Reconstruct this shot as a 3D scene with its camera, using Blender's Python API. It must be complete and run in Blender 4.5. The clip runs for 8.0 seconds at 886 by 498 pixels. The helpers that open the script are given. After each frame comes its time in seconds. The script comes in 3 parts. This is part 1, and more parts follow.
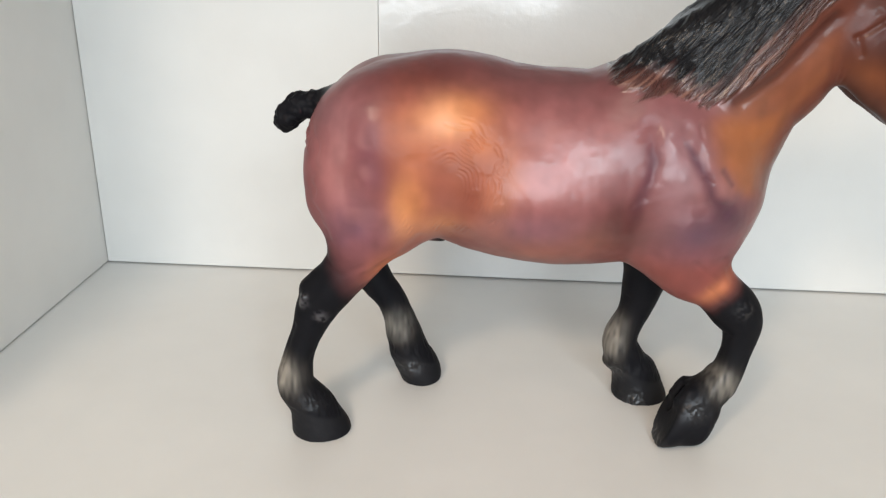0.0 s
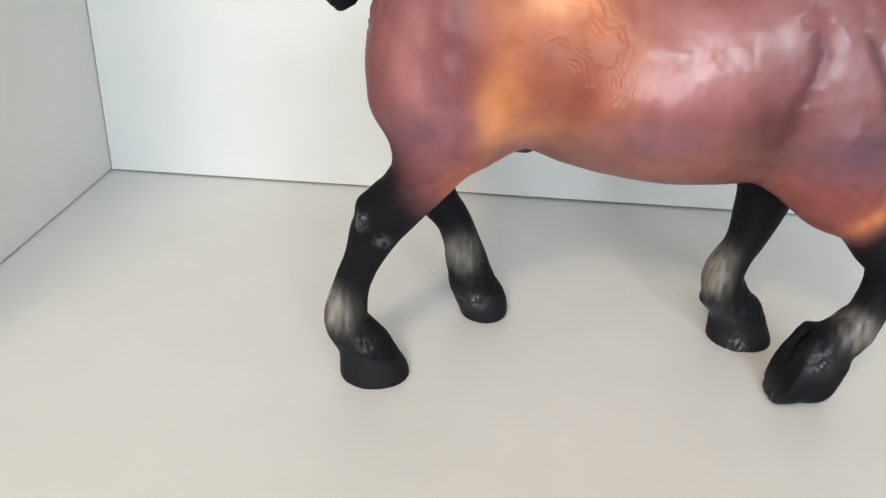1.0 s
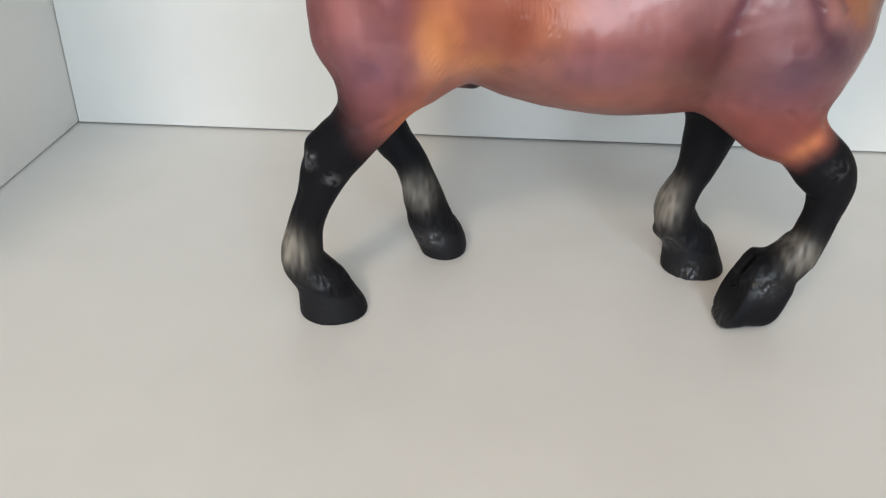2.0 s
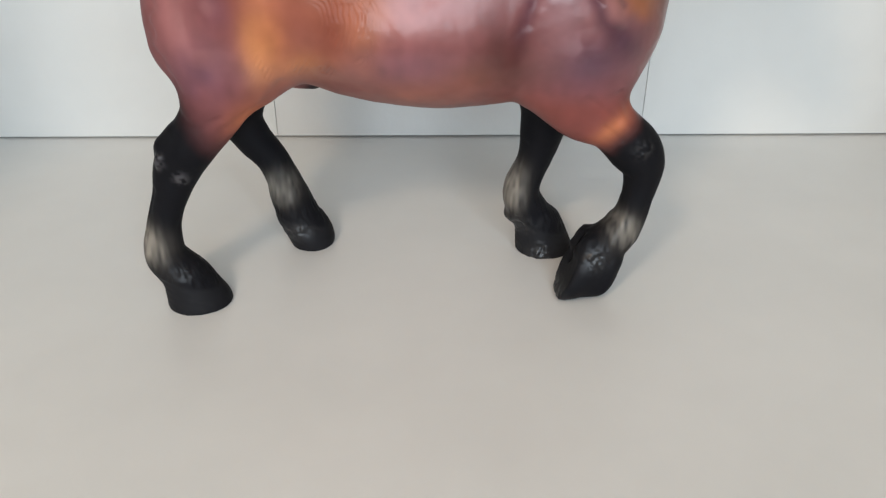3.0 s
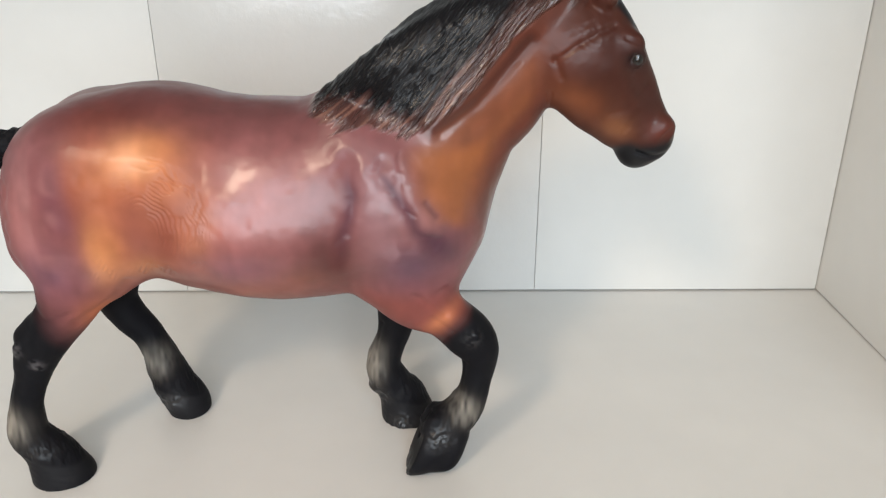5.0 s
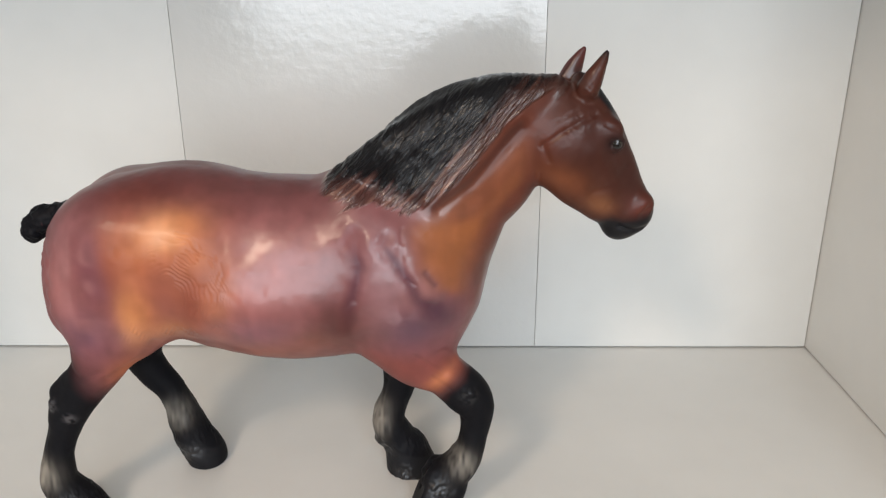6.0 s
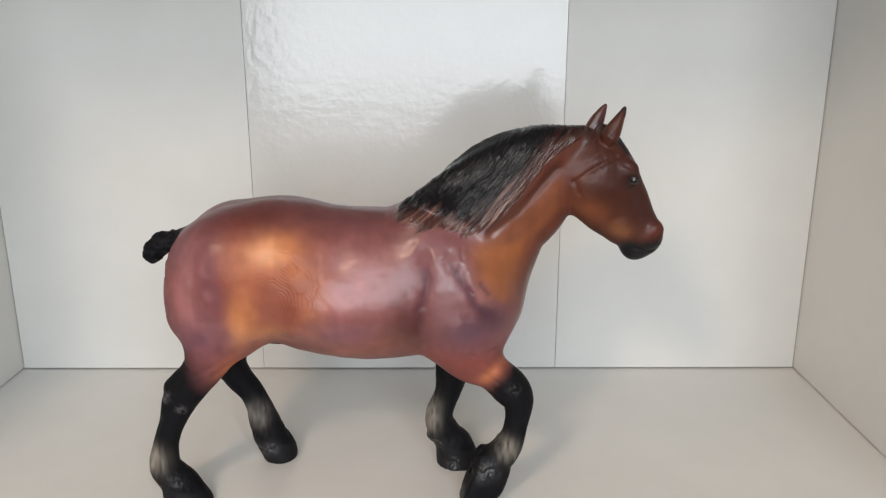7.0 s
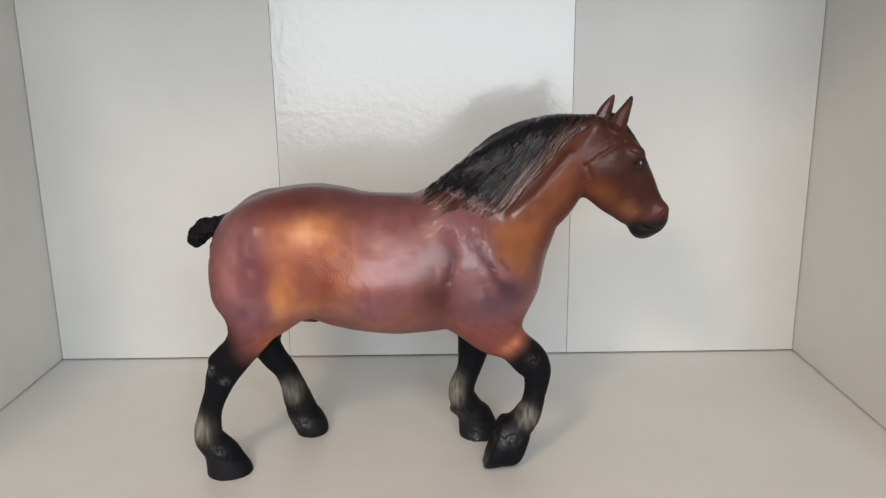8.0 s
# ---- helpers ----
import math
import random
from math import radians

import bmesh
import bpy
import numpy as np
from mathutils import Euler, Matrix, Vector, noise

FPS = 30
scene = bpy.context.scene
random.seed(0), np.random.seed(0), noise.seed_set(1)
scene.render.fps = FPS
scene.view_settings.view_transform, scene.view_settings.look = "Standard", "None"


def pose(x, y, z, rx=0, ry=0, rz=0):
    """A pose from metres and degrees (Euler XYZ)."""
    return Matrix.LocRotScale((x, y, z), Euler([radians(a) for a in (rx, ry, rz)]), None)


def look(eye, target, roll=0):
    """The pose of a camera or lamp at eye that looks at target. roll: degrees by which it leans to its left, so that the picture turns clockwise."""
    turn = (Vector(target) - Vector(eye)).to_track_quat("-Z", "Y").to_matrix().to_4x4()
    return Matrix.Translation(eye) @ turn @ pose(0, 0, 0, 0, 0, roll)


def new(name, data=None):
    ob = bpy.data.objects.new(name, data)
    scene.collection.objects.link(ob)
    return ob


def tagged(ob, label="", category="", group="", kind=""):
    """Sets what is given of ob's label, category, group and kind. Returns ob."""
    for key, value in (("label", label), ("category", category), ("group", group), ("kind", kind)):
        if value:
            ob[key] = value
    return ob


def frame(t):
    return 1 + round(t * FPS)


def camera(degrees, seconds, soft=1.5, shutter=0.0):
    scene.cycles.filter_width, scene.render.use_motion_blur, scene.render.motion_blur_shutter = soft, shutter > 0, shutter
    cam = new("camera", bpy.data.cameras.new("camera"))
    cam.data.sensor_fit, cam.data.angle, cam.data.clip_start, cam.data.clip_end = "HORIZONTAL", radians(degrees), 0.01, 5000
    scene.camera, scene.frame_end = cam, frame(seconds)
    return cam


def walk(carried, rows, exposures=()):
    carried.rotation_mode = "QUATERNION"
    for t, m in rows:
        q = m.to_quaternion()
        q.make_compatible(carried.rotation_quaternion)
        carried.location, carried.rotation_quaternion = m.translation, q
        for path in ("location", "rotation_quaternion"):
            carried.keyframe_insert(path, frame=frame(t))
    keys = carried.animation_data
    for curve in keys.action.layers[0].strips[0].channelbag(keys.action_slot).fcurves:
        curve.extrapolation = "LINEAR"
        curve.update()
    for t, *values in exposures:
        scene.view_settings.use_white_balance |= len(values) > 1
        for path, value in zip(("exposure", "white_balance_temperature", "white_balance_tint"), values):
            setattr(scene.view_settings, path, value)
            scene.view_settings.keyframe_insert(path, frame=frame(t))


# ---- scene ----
cam = camera(57.75, 8.0, soft=1.3)
PATH = [
    (0, (0.00110, 0.01945, 0.23906), (-0.09156, 1.87988, -0.48908), 1.29),
    (0.5, (-0.01069, 0.03921, 0.22024), (-0.08275, 1.85758, -0.60943), 1.97),
    (1, (-0.03886, 0.08217, 0.20978), (-0.10689, 1.86091, -0.70206), 2.90),
    (1.2, (-0.04164, 0.09119, 0.20787), (-0.10735, 1.85744, -0.72811), 3.12),
    (2.3, (-0.00149, 0.06193, 0.20772), (-0.03668, 1.77986, -0.81575), 0.66),
    (2.5, (0.01238, 0.05475, 0.20953), (-0.00278, 1.77746, -0.80637), 0.34),
    (3, (0.03413, 0.04672, 0.21526), (0.06016, 1.77547, -0.79011), 0.08),
    (3.5, (0.04166, 0.04070, 0.22260), (0.08347, 1.78016, -0.76356), 0.84),
    (4, (0.05098, 0.04729, 0.22691), (0.10170, 1.79992, -0.73524), 1.43),
    (4.5, (0.07665, 0.05184, 0.23953), (0.12187, 1.82003, -0.69399), 0.94),
    (5, (0.10884, 0.04357, 0.26238), (0.12502, 1.88023, -0.52907), 0.03),
    (5.2, (0.12455, 0.04070, 0.26800), (0.12530, 1.89897, -0.47150), -0.57),
    (6.3, (0.10970, -0.01293, 0.28609), (0.08435, 1.87848, -0.36347), -0.08),
    (6.5, (0.10395, -0.03851, 0.28512), (0.08304, 1.86791, -0.31914), -0.12),
    (7, (0.08268, -0.07522, 0.28817), (0.08327, 1.85230, -0.24539), -0.07),
    (7.5, (0.06629, -0.09030, 0.28296), (0.06787, 1.84047, -0.23868), -0.39),
    (8, (0.06793, -0.11956, 0.27547), (0.06849, 1.81979, -0.21330), -0.76),
]
walk(cam, [(t, look(eye, target, roll)) for t, eye, target, roll in PATH], [(0, -0.49, 6250, 8), (1.1, -0.42, 6100, 6), (2.5, -0.73, 6050, 7), (3.5, -0.73, 6050, 7), (4.0, -0.62, 6100, 7), (5.0, -0.53, 6250, 8), (6.5, -0.82, 6350, 10), (7.5, -0.86, 6400, 10), (8.0, -0.93, 6450, 10)])

# ---- world and lights ----
world = bpy.data.worlds.new("world")
scene.world = world
world.use_nodes = True
sky = world.node_tree.nodes.new("ShaderNodeTexSky")
sky.sky_type, sky.sun_disc = "NISHITA", False
sky.sun_elevation, sky.sun_rotation = radians(35), radians(200)
world.node_tree.nodes["Background"].inputs[1].default_value = 0.08
world.node_tree.links.new(sky.outputs[0], world.node_tree.nodes["Background"].inputs[0])


def area_lamp(name, eye, target, sx, sy, watts, color):
    data = bpy.data.lights.new(name, "AREA")
    data.shape, data.size, data.size_y, data.energy, data.color = "RECTANGLE", sx, sy, watts, color
    ob = new(name, data)
    ob.matrix_world = look(eye, target)
    return ob


area_lamp("window_light", (0.05, -2.28, 0.78), (0.05, 0.4, 0.78), 1.6, 1.64, 68, (0.88, 0.94, 1.0))


def bulb(name, place, watts, color, radius):
    data = bpy.data.lights.new(name, "POINT")
    data.energy, data.color, data.shadow_soft_size = watts, color, radius
    new(name, data).location = place


bulb("warm_lamp", (-0.43, -0.69, 1.0), 41, (1.0, 0.76, 0.55), 0.11)
bulb("cool_lamp", (0.55, -0.95, 0.85), 22.5, (0.88, 0.95, 1.0), 0.13)

# ---- materials ----


def material(name, color, rough=0.5, spec=0.5):
    m = bpy.data.materials.new(name)
    m.use_nodes = True
    b = m.node_tree.nodes["Principled BSDF"]
    b.inputs["Base Color"].default_value = (*color, 1)
    b.inputs["Roughness"].default_value = rough
    b.inputs["Specular IOR Level"].default_value = spec
    return m


def nd(m, kind, **inputs):
    n = m.node_tree.nodes.new(kind)
    for k, v in inputs.items():
        n.inputs[k.replace("_", " ")].default_value = v
    return n


def board_material(name, color, rough, spec, peel=0.0):
    """White melamine: faint smudges in colour and gloss, a slight orange peel."""
    m = material(name, color, rough, spec)
    t, b = m.node_tree, m.node_tree.nodes["Principled BSDF"]
    co = nd(m, "ShaderNodeTexCoord")
    big = nd(m, "ShaderNodeTexNoise", Scale=7.0, Detail=4.0, Roughness=0.6)
    fine = nd(m, "ShaderNodeTexNoise", Scale=900.0, Detail=2.0)
    t.links.new(co.outputs["Object"], big.inputs["Vector"])
    t.links.new(co.outputs["Object"], fine.inputs["Vector"])
    ramp = nd(m, "ShaderNodeMapRange", From_Min=0.3, From_Max=0.7, To_Min=0.94, To_Max=1.03)
    t.links.new(big.outputs[0], ramp.inputs[0])
    mix = nd(m, "ShaderNodeMix")
    mix.data_type, mix.blend_type = "RGBA", "MULTIPLY"
    mix.inputs[0].default_value = 1.0
    mix.inputs[6].default_value = (*color, 1)
    t.links.new(ramp.outputs[0], mix.inputs[7])
    t.links.new(mix.outputs[2], b.inputs["Base Color"])
    rr = nd(m, "ShaderNodeMapRange", From_Min=0.3, From_Max=0.7, To_Min=rough - 0.05, To_Max=rough + 0.06)
    t.links.new(big.outputs[0], rr.inputs[0])
    t.links.new(rr.outputs[0], b.inputs["Roughness"])
    bump = nd(m, "ShaderNodeBump", Strength=0.08, Distance=0.0004)
    t.links.new(fine.outputs[0], bump.inputs["Height"])
    if peel:
        mid = nd(m, "ShaderNodeTexNoise", Scale=150.0, Detail=3.0)
        t.links.new(co.outputs["Object"], mid.inputs["Vector"])
        b2 = nd(m, "ShaderNodeBump", Strength=peel, Distance=0.0006)
        t.links.new(mid.outputs[0], b2.inputs["Height"])
        t.links.new(bump.outputs[0], b2.inputs["Normal"])
        bump = b2
    t.links.new(bump.outputs[0], b.inputs["Normal"])
    return m


SHELF = board_material("shelf_white", (0.74, 0.735, 0.71), 0.36, 0.45)
SIDE = board_material("side_white", (0.77, 0.765, 0.74), 0.45, 0.45)
BACK = board_material("back_white", (0.70, 0.70, 0.675), 0.45, 0.4, 0.1)
GLOSSY = board_material("back_glossy_white", (0.65, 0.65, 0.63), 0.13, 1.0, 0.3)
EDGE = material("dark_gap", (0.14, 0.135, 0.13), 0.8)
WALLPAINT = material("room_paint", (0.62, 0.60, 0.56), 0.8)
WOOD = material("room_floor", (0.22, 0.15, 0.10), 0.5)

# ---- structure ----


def mesh_object(name, bm, mat, parent=None, label=""):
    me = bpy.data.meshes.new(name)
    bm.normal_update()
    bm.to_mesh(me)
    bm.free()
    me.materials.append(mat)
    ob = new(name, me)
    if parent:
        ob.parent = parent
    return tagged(ob, label)


def box_bm(x0, y0, z0, x1, y1, z1, bevel=0.0):
    bm = bmesh.new()
    bmesh.ops.create_cube(bm, size=1)
    for v in bm.verts:
        v.co = ((x0 + x1) / 2 + v.co.x * (x1 - x0), (y0 + y1) / 2 + v.co.y * (y1 - y0), (z0 + z1) / 2 + v.co.z * (z1 - z0))
    if bevel:
        bmesh.ops.bevel(bm, geom=bm.edges[:], offset=bevel, segments=2, affect="EDGES", profile=0.5)
    return bm


XL, XR, YB, YF, TOP = -0.2835, 0.3885, 0.574, 0.20, 0.45

tagged(mesh_object("floor", box_bm(XL - 0.018, YF, -0.018, XR + 0.018, YB + 0.005, 0, 0.0008), SHELF), "white melamine shelf board with faint scuffs", "shelf", kind="structure")
tagged(mesh_object("wall_left", box_bm(XL - 0.018, YF, 0.0008, XL, YB + 0.005, TOP, 0.0008), SIDE), "white melamine side wall of the display cabinet", "wall", kind="structure")
tagged(mesh_object("wall_right", box_bm(XR, YF, 0.0008, XR + 0.018, YB + 0.005, TOP, 0.0008), SIDE), "white melamine side wall of the display cabinet", "wall", kind="structure")
tagged(mesh_object("ceiling", box_bm(XL - 0.018, YF, TOP + 0.0005, XR + 0.018, YB + 0.005, TOP + 0.018, 0.0008), SIDE), "white melamine top board of the display cabinet", "shelf", kind="structure")
backing = tagged(mesh_object("wall_back", box_bm(XL - 0.018, YB + 0.0055, -0.018, XR + 0.018, YB + 0.012, TOP, 0.0), EDGE), "back of the cabinet covered by three white panels", "wall", kind="structure")


def back_panel(x0, x1, mat, bow):
    """One upright white panel, bowed slightly at its foot."""
    n, mz = 24, 6
    bm = bmesh.new()
    grid = {}
    for side in (0, 1):
        for j in range(mz + 1):
            f = j / mz
            z = 0.0012 + f * (TOP - 0.002)
            for i in range(n + 1):
                u = i / n
                x = x0 + (x1 - x0) * u
                y = YB - bow * math.sin(math.pi * u) * (1 - 0.6 * f) + 0.003 * side
                zz = z + (bow * 0.3 * math.sin(math.pi * u) if j == 0 else 0)
                grid[side, i, j] = bm.verts.new((x, y, zz))
    for j in range(mz):
        for i in range(n):
            bm.faces.new((grid[0, i, j], grid[0, i + 1, j], grid[0, i + 1, j + 1], grid[0, i, j + 1]))
            bm.faces.new((grid[1, i, j], grid[1, i, j + 1], grid[1, i + 1, j + 1], grid[1, i + 1, j]))
    for i in range(n):
        bm.faces.new((grid[0, i, 0], grid[1, i, 0], grid[1, i + 1, 0], grid[0, i + 1, 0]))
        bm.faces.new((grid[0, i, mz], grid[0, i + 1, mz], grid[1, i + 1, mz], grid[1, i, mz]))
    for j in range(mz):
        bm.faces.new((grid[0, 0, j], grid[0, 0, j + 1], grid[1, 0, j + 1], grid[1, 0, j]))
        bm.faces.new((grid[0, n, j], grid[1, n, j], grid[1, n, j + 1], grid[0, n, j + 1]))
    return mesh_object("panel", bm, mat, backing)


GAP = 0.0002
SEAM_L, SEAM_R = -0.0735, 0.1805
back_panel(XL + 0.0006, SEAM_L - GAP, BACK, 0.0008)
back_panel(SEAM_L + GAP, SEAM_R - GAP, GLOSSY, 0.0012)
back_panel(SEAM_R + GAP, XR - 0.0006, BACK, 0.0008)

# the room in front of the cabinet
RX0, RX1, RY0, RY1, RZ0, RZ1 = -2.4, 2.2, -2.3, 0.64, -0.95, 1.65
tagged(mesh_object("room_floor", box_bm(RX0, RY0, RZ0 - 0.1, RX1, RY1, RZ0), WOOD), "brown wooden floor of the room", "floor", kind="structure")
tagged(mesh_object("room_ceiling", box_bm(RX0, RY0, RZ1, RX1, RY1, RZ1 + 0.1), WALLPAINT), "white painted room ceiling", "ceiling", kind="structure")
tagged(mesh_object("wall_west", box_bm(RX0 - 0.1, RY0, RZ0, RX0, RY1, RZ1), WALLPAINT), "off-white painted room wall", "wall", kind="structure")
tagged(mesh_object("wall_east", box_bm(RX1, RY0, RZ0, RX1 + 0.1, RY1, RZ1), WALLPAINT), "off-white painted room wall", "wall", kind="structure")
tagged(mesh_object("wall_north", box_bm(RX0, RY1, RZ0, RX1, RY1 + 0.1, RZ1), WALLPAINT), "off-white painted room wall behind the cabinet", "wall", kind="structure")
WX0, WX1, WZ0, WZ1 = -0.75, 0.85, -0.04, 1.6
tagged(mesh_object("wall_south", box_bm(RX0, RY0 - 0.1, RZ0, WX0, RY0, RZ1), WALLPAINT), "off-white painted room wall beside the window", "wall", kind="structure")
for name, x0, z0, x1, z1 in (("wall_south_apron", WX0, RZ0, WX1, WZ0), ("wall_south_head", WX0, WZ1, WX1, RZ1), ("wall_south_pier", WX1, RZ0, RX1, RZ1)):
    tagged(mesh_object(name, box_bm(x0, RY0 - 0.1, z0, x1, RY0, z1), WALLPAINT), "off-white painted room wall around the window", "wall", kind="structure")

# ---- the horse figurine ----
# sculpted as a smooth blend of swept balls, in millimetres: x along the horse, y across (far side positive), z up

STEP = 0.6
LOW = np.array((-102.0, -56.0, -3.0), np.float32)
SIZE = (552, 187, 436)
AX = [(LOW[i] + STEP * np.arange(SIZE[i])).astype(np.float32) for i in range(3)]
field = np.full(SIZE, 60.0, np.float32)


def window(lo, hi):
    a = [max(0, int((lo[i] - LOW[i]) / STEP)) for i in range(3)]
    b = [min(SIZE[i], int((hi[i] - LOW[i]) / STEP) + 2) for i in range(3)]
    s = tuple(slice(a[i], b[i]) for i in range(3))
    return s, AX[0][s[0]][:, None, None], AX[1][s[1]][None, :, None], AX[2][s[2]][None, None, :]


def swept(balls, per=7):
    """Distance field of a sweep through balls (x, z, y, r, ry) and its window; ry: half-width across."""
    b = np.array(balls, np.float32)
    if len(b) > 1:
        seq = []
        for i in range(len(b) - 1):
            p0, p1, p2, p3 = b[max(i - 1, 0)], b[i], b[i + 1], b[min(i + 2, len(b) - 1)]
            for k in range(per):
                t = k / per
                seq.append(0.5 * (2 * p1 + (p2 - p0) * t + (2 * p0 - 5 * p1 + 4 * p2 - p3) * t * t + (3 * p1 - p0 - 3 * p2 + p3) * t ** 3))
        b = np.array(seq + [b[-1]], np.float32)
    pad = 14
    lo = (np.min(b[:, 0] - b[:, 3]) - pad, np.min(b[:, 2] - b[:, 4]) - pad, np.min(b[:, 1] - b[:, 3]) - pad)
    hi = (np.max(b[:, 0] + b[:, 3]) + pad, np.max(b[:, 2] + b[:, 4]) + pad, np.max(b[:, 1] + b[:, 3]) + pad)
    s, X, Y, Z = window(lo, hi)
    d = None
    for x, z, y, r, ry in b:
        e = np.sqrt((X - x) ** 2 + (Z - z) ** 2 + ((Y - y) * (r / ry)) ** 2) - r
        e = e * min(1.0, ry / r)
        d = e if d is None else np.minimum(d, e)
    return s, d, (X, Y, Z)


def merge(s, d, k):
    a = field[s]
    h = np.maximum(k - np.abs(a - d), 0) / k
    field[s] = np.minimum(a, d) - h * h * k * 0.25


def add(balls, k=6.0, cut=None):
    s, d, (X, Y, Z) = swept(balls)
    if cut:
        nx, nz, c = cut
        d = np.maximum(d, nx * X + nz * Z - c)
    merge(s, d, k)


def carve(balls, k=3.0):
    s, d, _ = swept(balls)
    a, d = field[s], -d
    h = np.maximum(k - np.abs(a - d), 0) / k
    field[s] = np.maximum(a, d) + h * h * k * 0.25


# trunk
add([(-34, 149, 0, 40.5, 40), (-24, 149, 0, 44.5, 41), (-8, 149.8, 0, 45.6, 42), (14, 144.8, 0, 45.8, 42), (38, 141.5, 0, 46.6, 42), (60, 141.4, 0, 46.6, 41), (80, 144.4, 0, 47, 39), (97, 138, 0, 40.5, 35)], 8)
add([(-4, 143, 0, 34, 42), (20, 135.5, 0, 36.5, 45.5), (44, 133.5, 0, 37.5, 45.5), (64, 134.5, 0, 36.5, 41)], 6)   # the round of the barrel
for side in (-1, 1):
    add([(-36, 153, side * 16, 36, 27), (-39, 141, side * 19, 36, 24), (-44, 132, side * 21, 30, 22)], 6)      # haunch and thigh
    add([(-24, 132, side * 20, 21, 19), (-36, 117, side * 22, 17, 16)], 5)      # stifle
    add([(74, 176, side * 14, 14, 13), (95, 146, side * 22, 26, 19), (103.5, 120, side * 18, 25, 19)], 8)  # shoulder
    add([(106, 165, side * 19, 11, 9), (113, 149, side * 19, 12, 10)], 6)                  # point of the shoulder
    add([(115.3, 134, side * 12, 18.3, 16)], 8)                                     # breast
# neck
add([(102.8, 159, 0, 40.6, 29), (115, 183, 0, 37.5, 24), (129, 196.5, 0, 35.3, 20), (139, 206, 0, 30, 17), (152, 212.5, 0, 24, 15), (163, 214, 0, 20, 14)], 5)
add([(74, 190, -8, 8, 7), (92, 202, -13, 10, 8), (112, 211.5, -13, 11, 7), (134, 220.5, -10, 11, 7), (153, 227.5, -6, 8.5, 7), (168, 230.5, -2, 6, 7)], 6)  # mane mass
# head
add([(172, 207, 0, 20, 15), (178, 208, 0, 21.3, 15.5)], 5)
add([(179, 210, 0, 20, 14.5), (190, 196, 0, 18, 12), (199, 181, 0, 15.5, 10.5), (206.5, 171, 0, 13.4, 11)], 6)
for side in (-1, 1):
    add([(175, 201.5, side * 8, 18.2, 9), (181.5, 188.2, side * 7, 13.2, 7), (192.5, 177.8, side * 5, 10.2, 6)], 4)        # cheek
    add([(194.5, 212.5, side * 10.5, 6.0, 4.4)], 4)                             # brow
    add([(213, 176, side * 6, 5.5, 5)], 3)                                      # nostril rim
    carve([(216, 174, side * 11.5, 2.2, 2.6), (213, 171, side * 11.5, 1.4, 2.0)], 2)
    carve([(197.2, 207.4, side * 15.2, 3.4, 2.6)], 1.5)
    add([(197.4, 207.2, side * 12.9, 2.4, 2.0)], 0.4)                           # eye
    add([(192.6, 209.6, side * 13.3, 1.0, 0.9), (196.6, 211.0, side * 13.6, 1.25, 1.1), (200.6, 208.4, side * 12.2, 1.0, 0.9)], 1.2)   # upper lid
    add([(193.4, 205.6, side * 13.0, 0.8, 0.8), (197.4, 203.8, side * 12.8, 0.8, 0.8), (200.6, 206.2, side * 12.0, 0.8, 0.8)], 1.2)   # lower lid
    add([(186, 204, side * 12.5, 3, 2.5), (197, 189, side * 9.8, 2.6, 2)], 5)    # crest of the face
    # ear
    ex = 1.0 if side < 0 else -6.8
    add([(182.5 + ex, 232, side * 8.5, 5.0, 4.4), (185.2 + ex, 238, side * 9, 4.4, 3.6), (188 + ex, 244, side * 8.5, 2.7, 2.3), (190 + ex, 248.6, side * 8, 1.2, 1.1)], 2.5)
    carve([(190.5 + ex, 236, side * 11, 2.2, 2.0), (191.5 + ex, 242, side * 10.5, 1.9, 1.7)], 1.2)
add([(203, 163, 0, 7.2, 7.5)], 4)                                               # chin
carve([(219, 164.8, -8, 0.9, 3), (210, 163, -10, 0.9, 3), (202, 165.5, -10, 0.8, 2.5)], 1.5)   # mouth
add([(182, 234, 0, 4.5, 6), (187.5, 229.0, 0, 3.8, 6), (192, 222.5, 0, 3.0, 5)], 2.5)     # forelock
# tail, docked and bound
add([(-55, 172.5, 0, 8, 8), (-68, 169.6, 0, 6, 6), (-76, 167.5, 0, 6, 6)], 4)
add([(-80.5, 166.2, 0, 6.8, 7), (-85.5, 161.3, 0, 6.6, 6.5), (-87, 158.8, 0, 5.8, 6)], 2)
# near hind leg
add([(-45, 116, -26, 18, 16), (-51.5, 98.5, -27.5, 12.6, 12), (-61.8, 85, -29, 11.2, 10), (-68.6, 75.5, -29, 10.5, 9), (-74, 61.5, -29, 7.8, 7.5), (-79, 48.5, -29, 7.2, 7), (-81.2, 38, -29, 8.5, 8), (-81, 29.5, -29, 9.3, 9.2), (-76, 22, -29, 10, 9.6)], 5)
add([(-73, 85, -29, 4.2, 5), (-67.5, 90, -29, 4, 4)], 4)
add([(-73.2, 17, -28.5, 11, 11), (-69.2, 2.5, -28, 15.0, 13.6)], 1.6, (0, -1, -4.1))
add([(-74, 82, -36.3, 1.9, 1.3), (-74.8, 79, -36.0, 1.6, 1.2)], 2.0)
add([(-66.2, 74.2, -36.5, 2.0, 1.3), (-65.4, 72, -36.3, 1.6, 1.2)], 2.0)
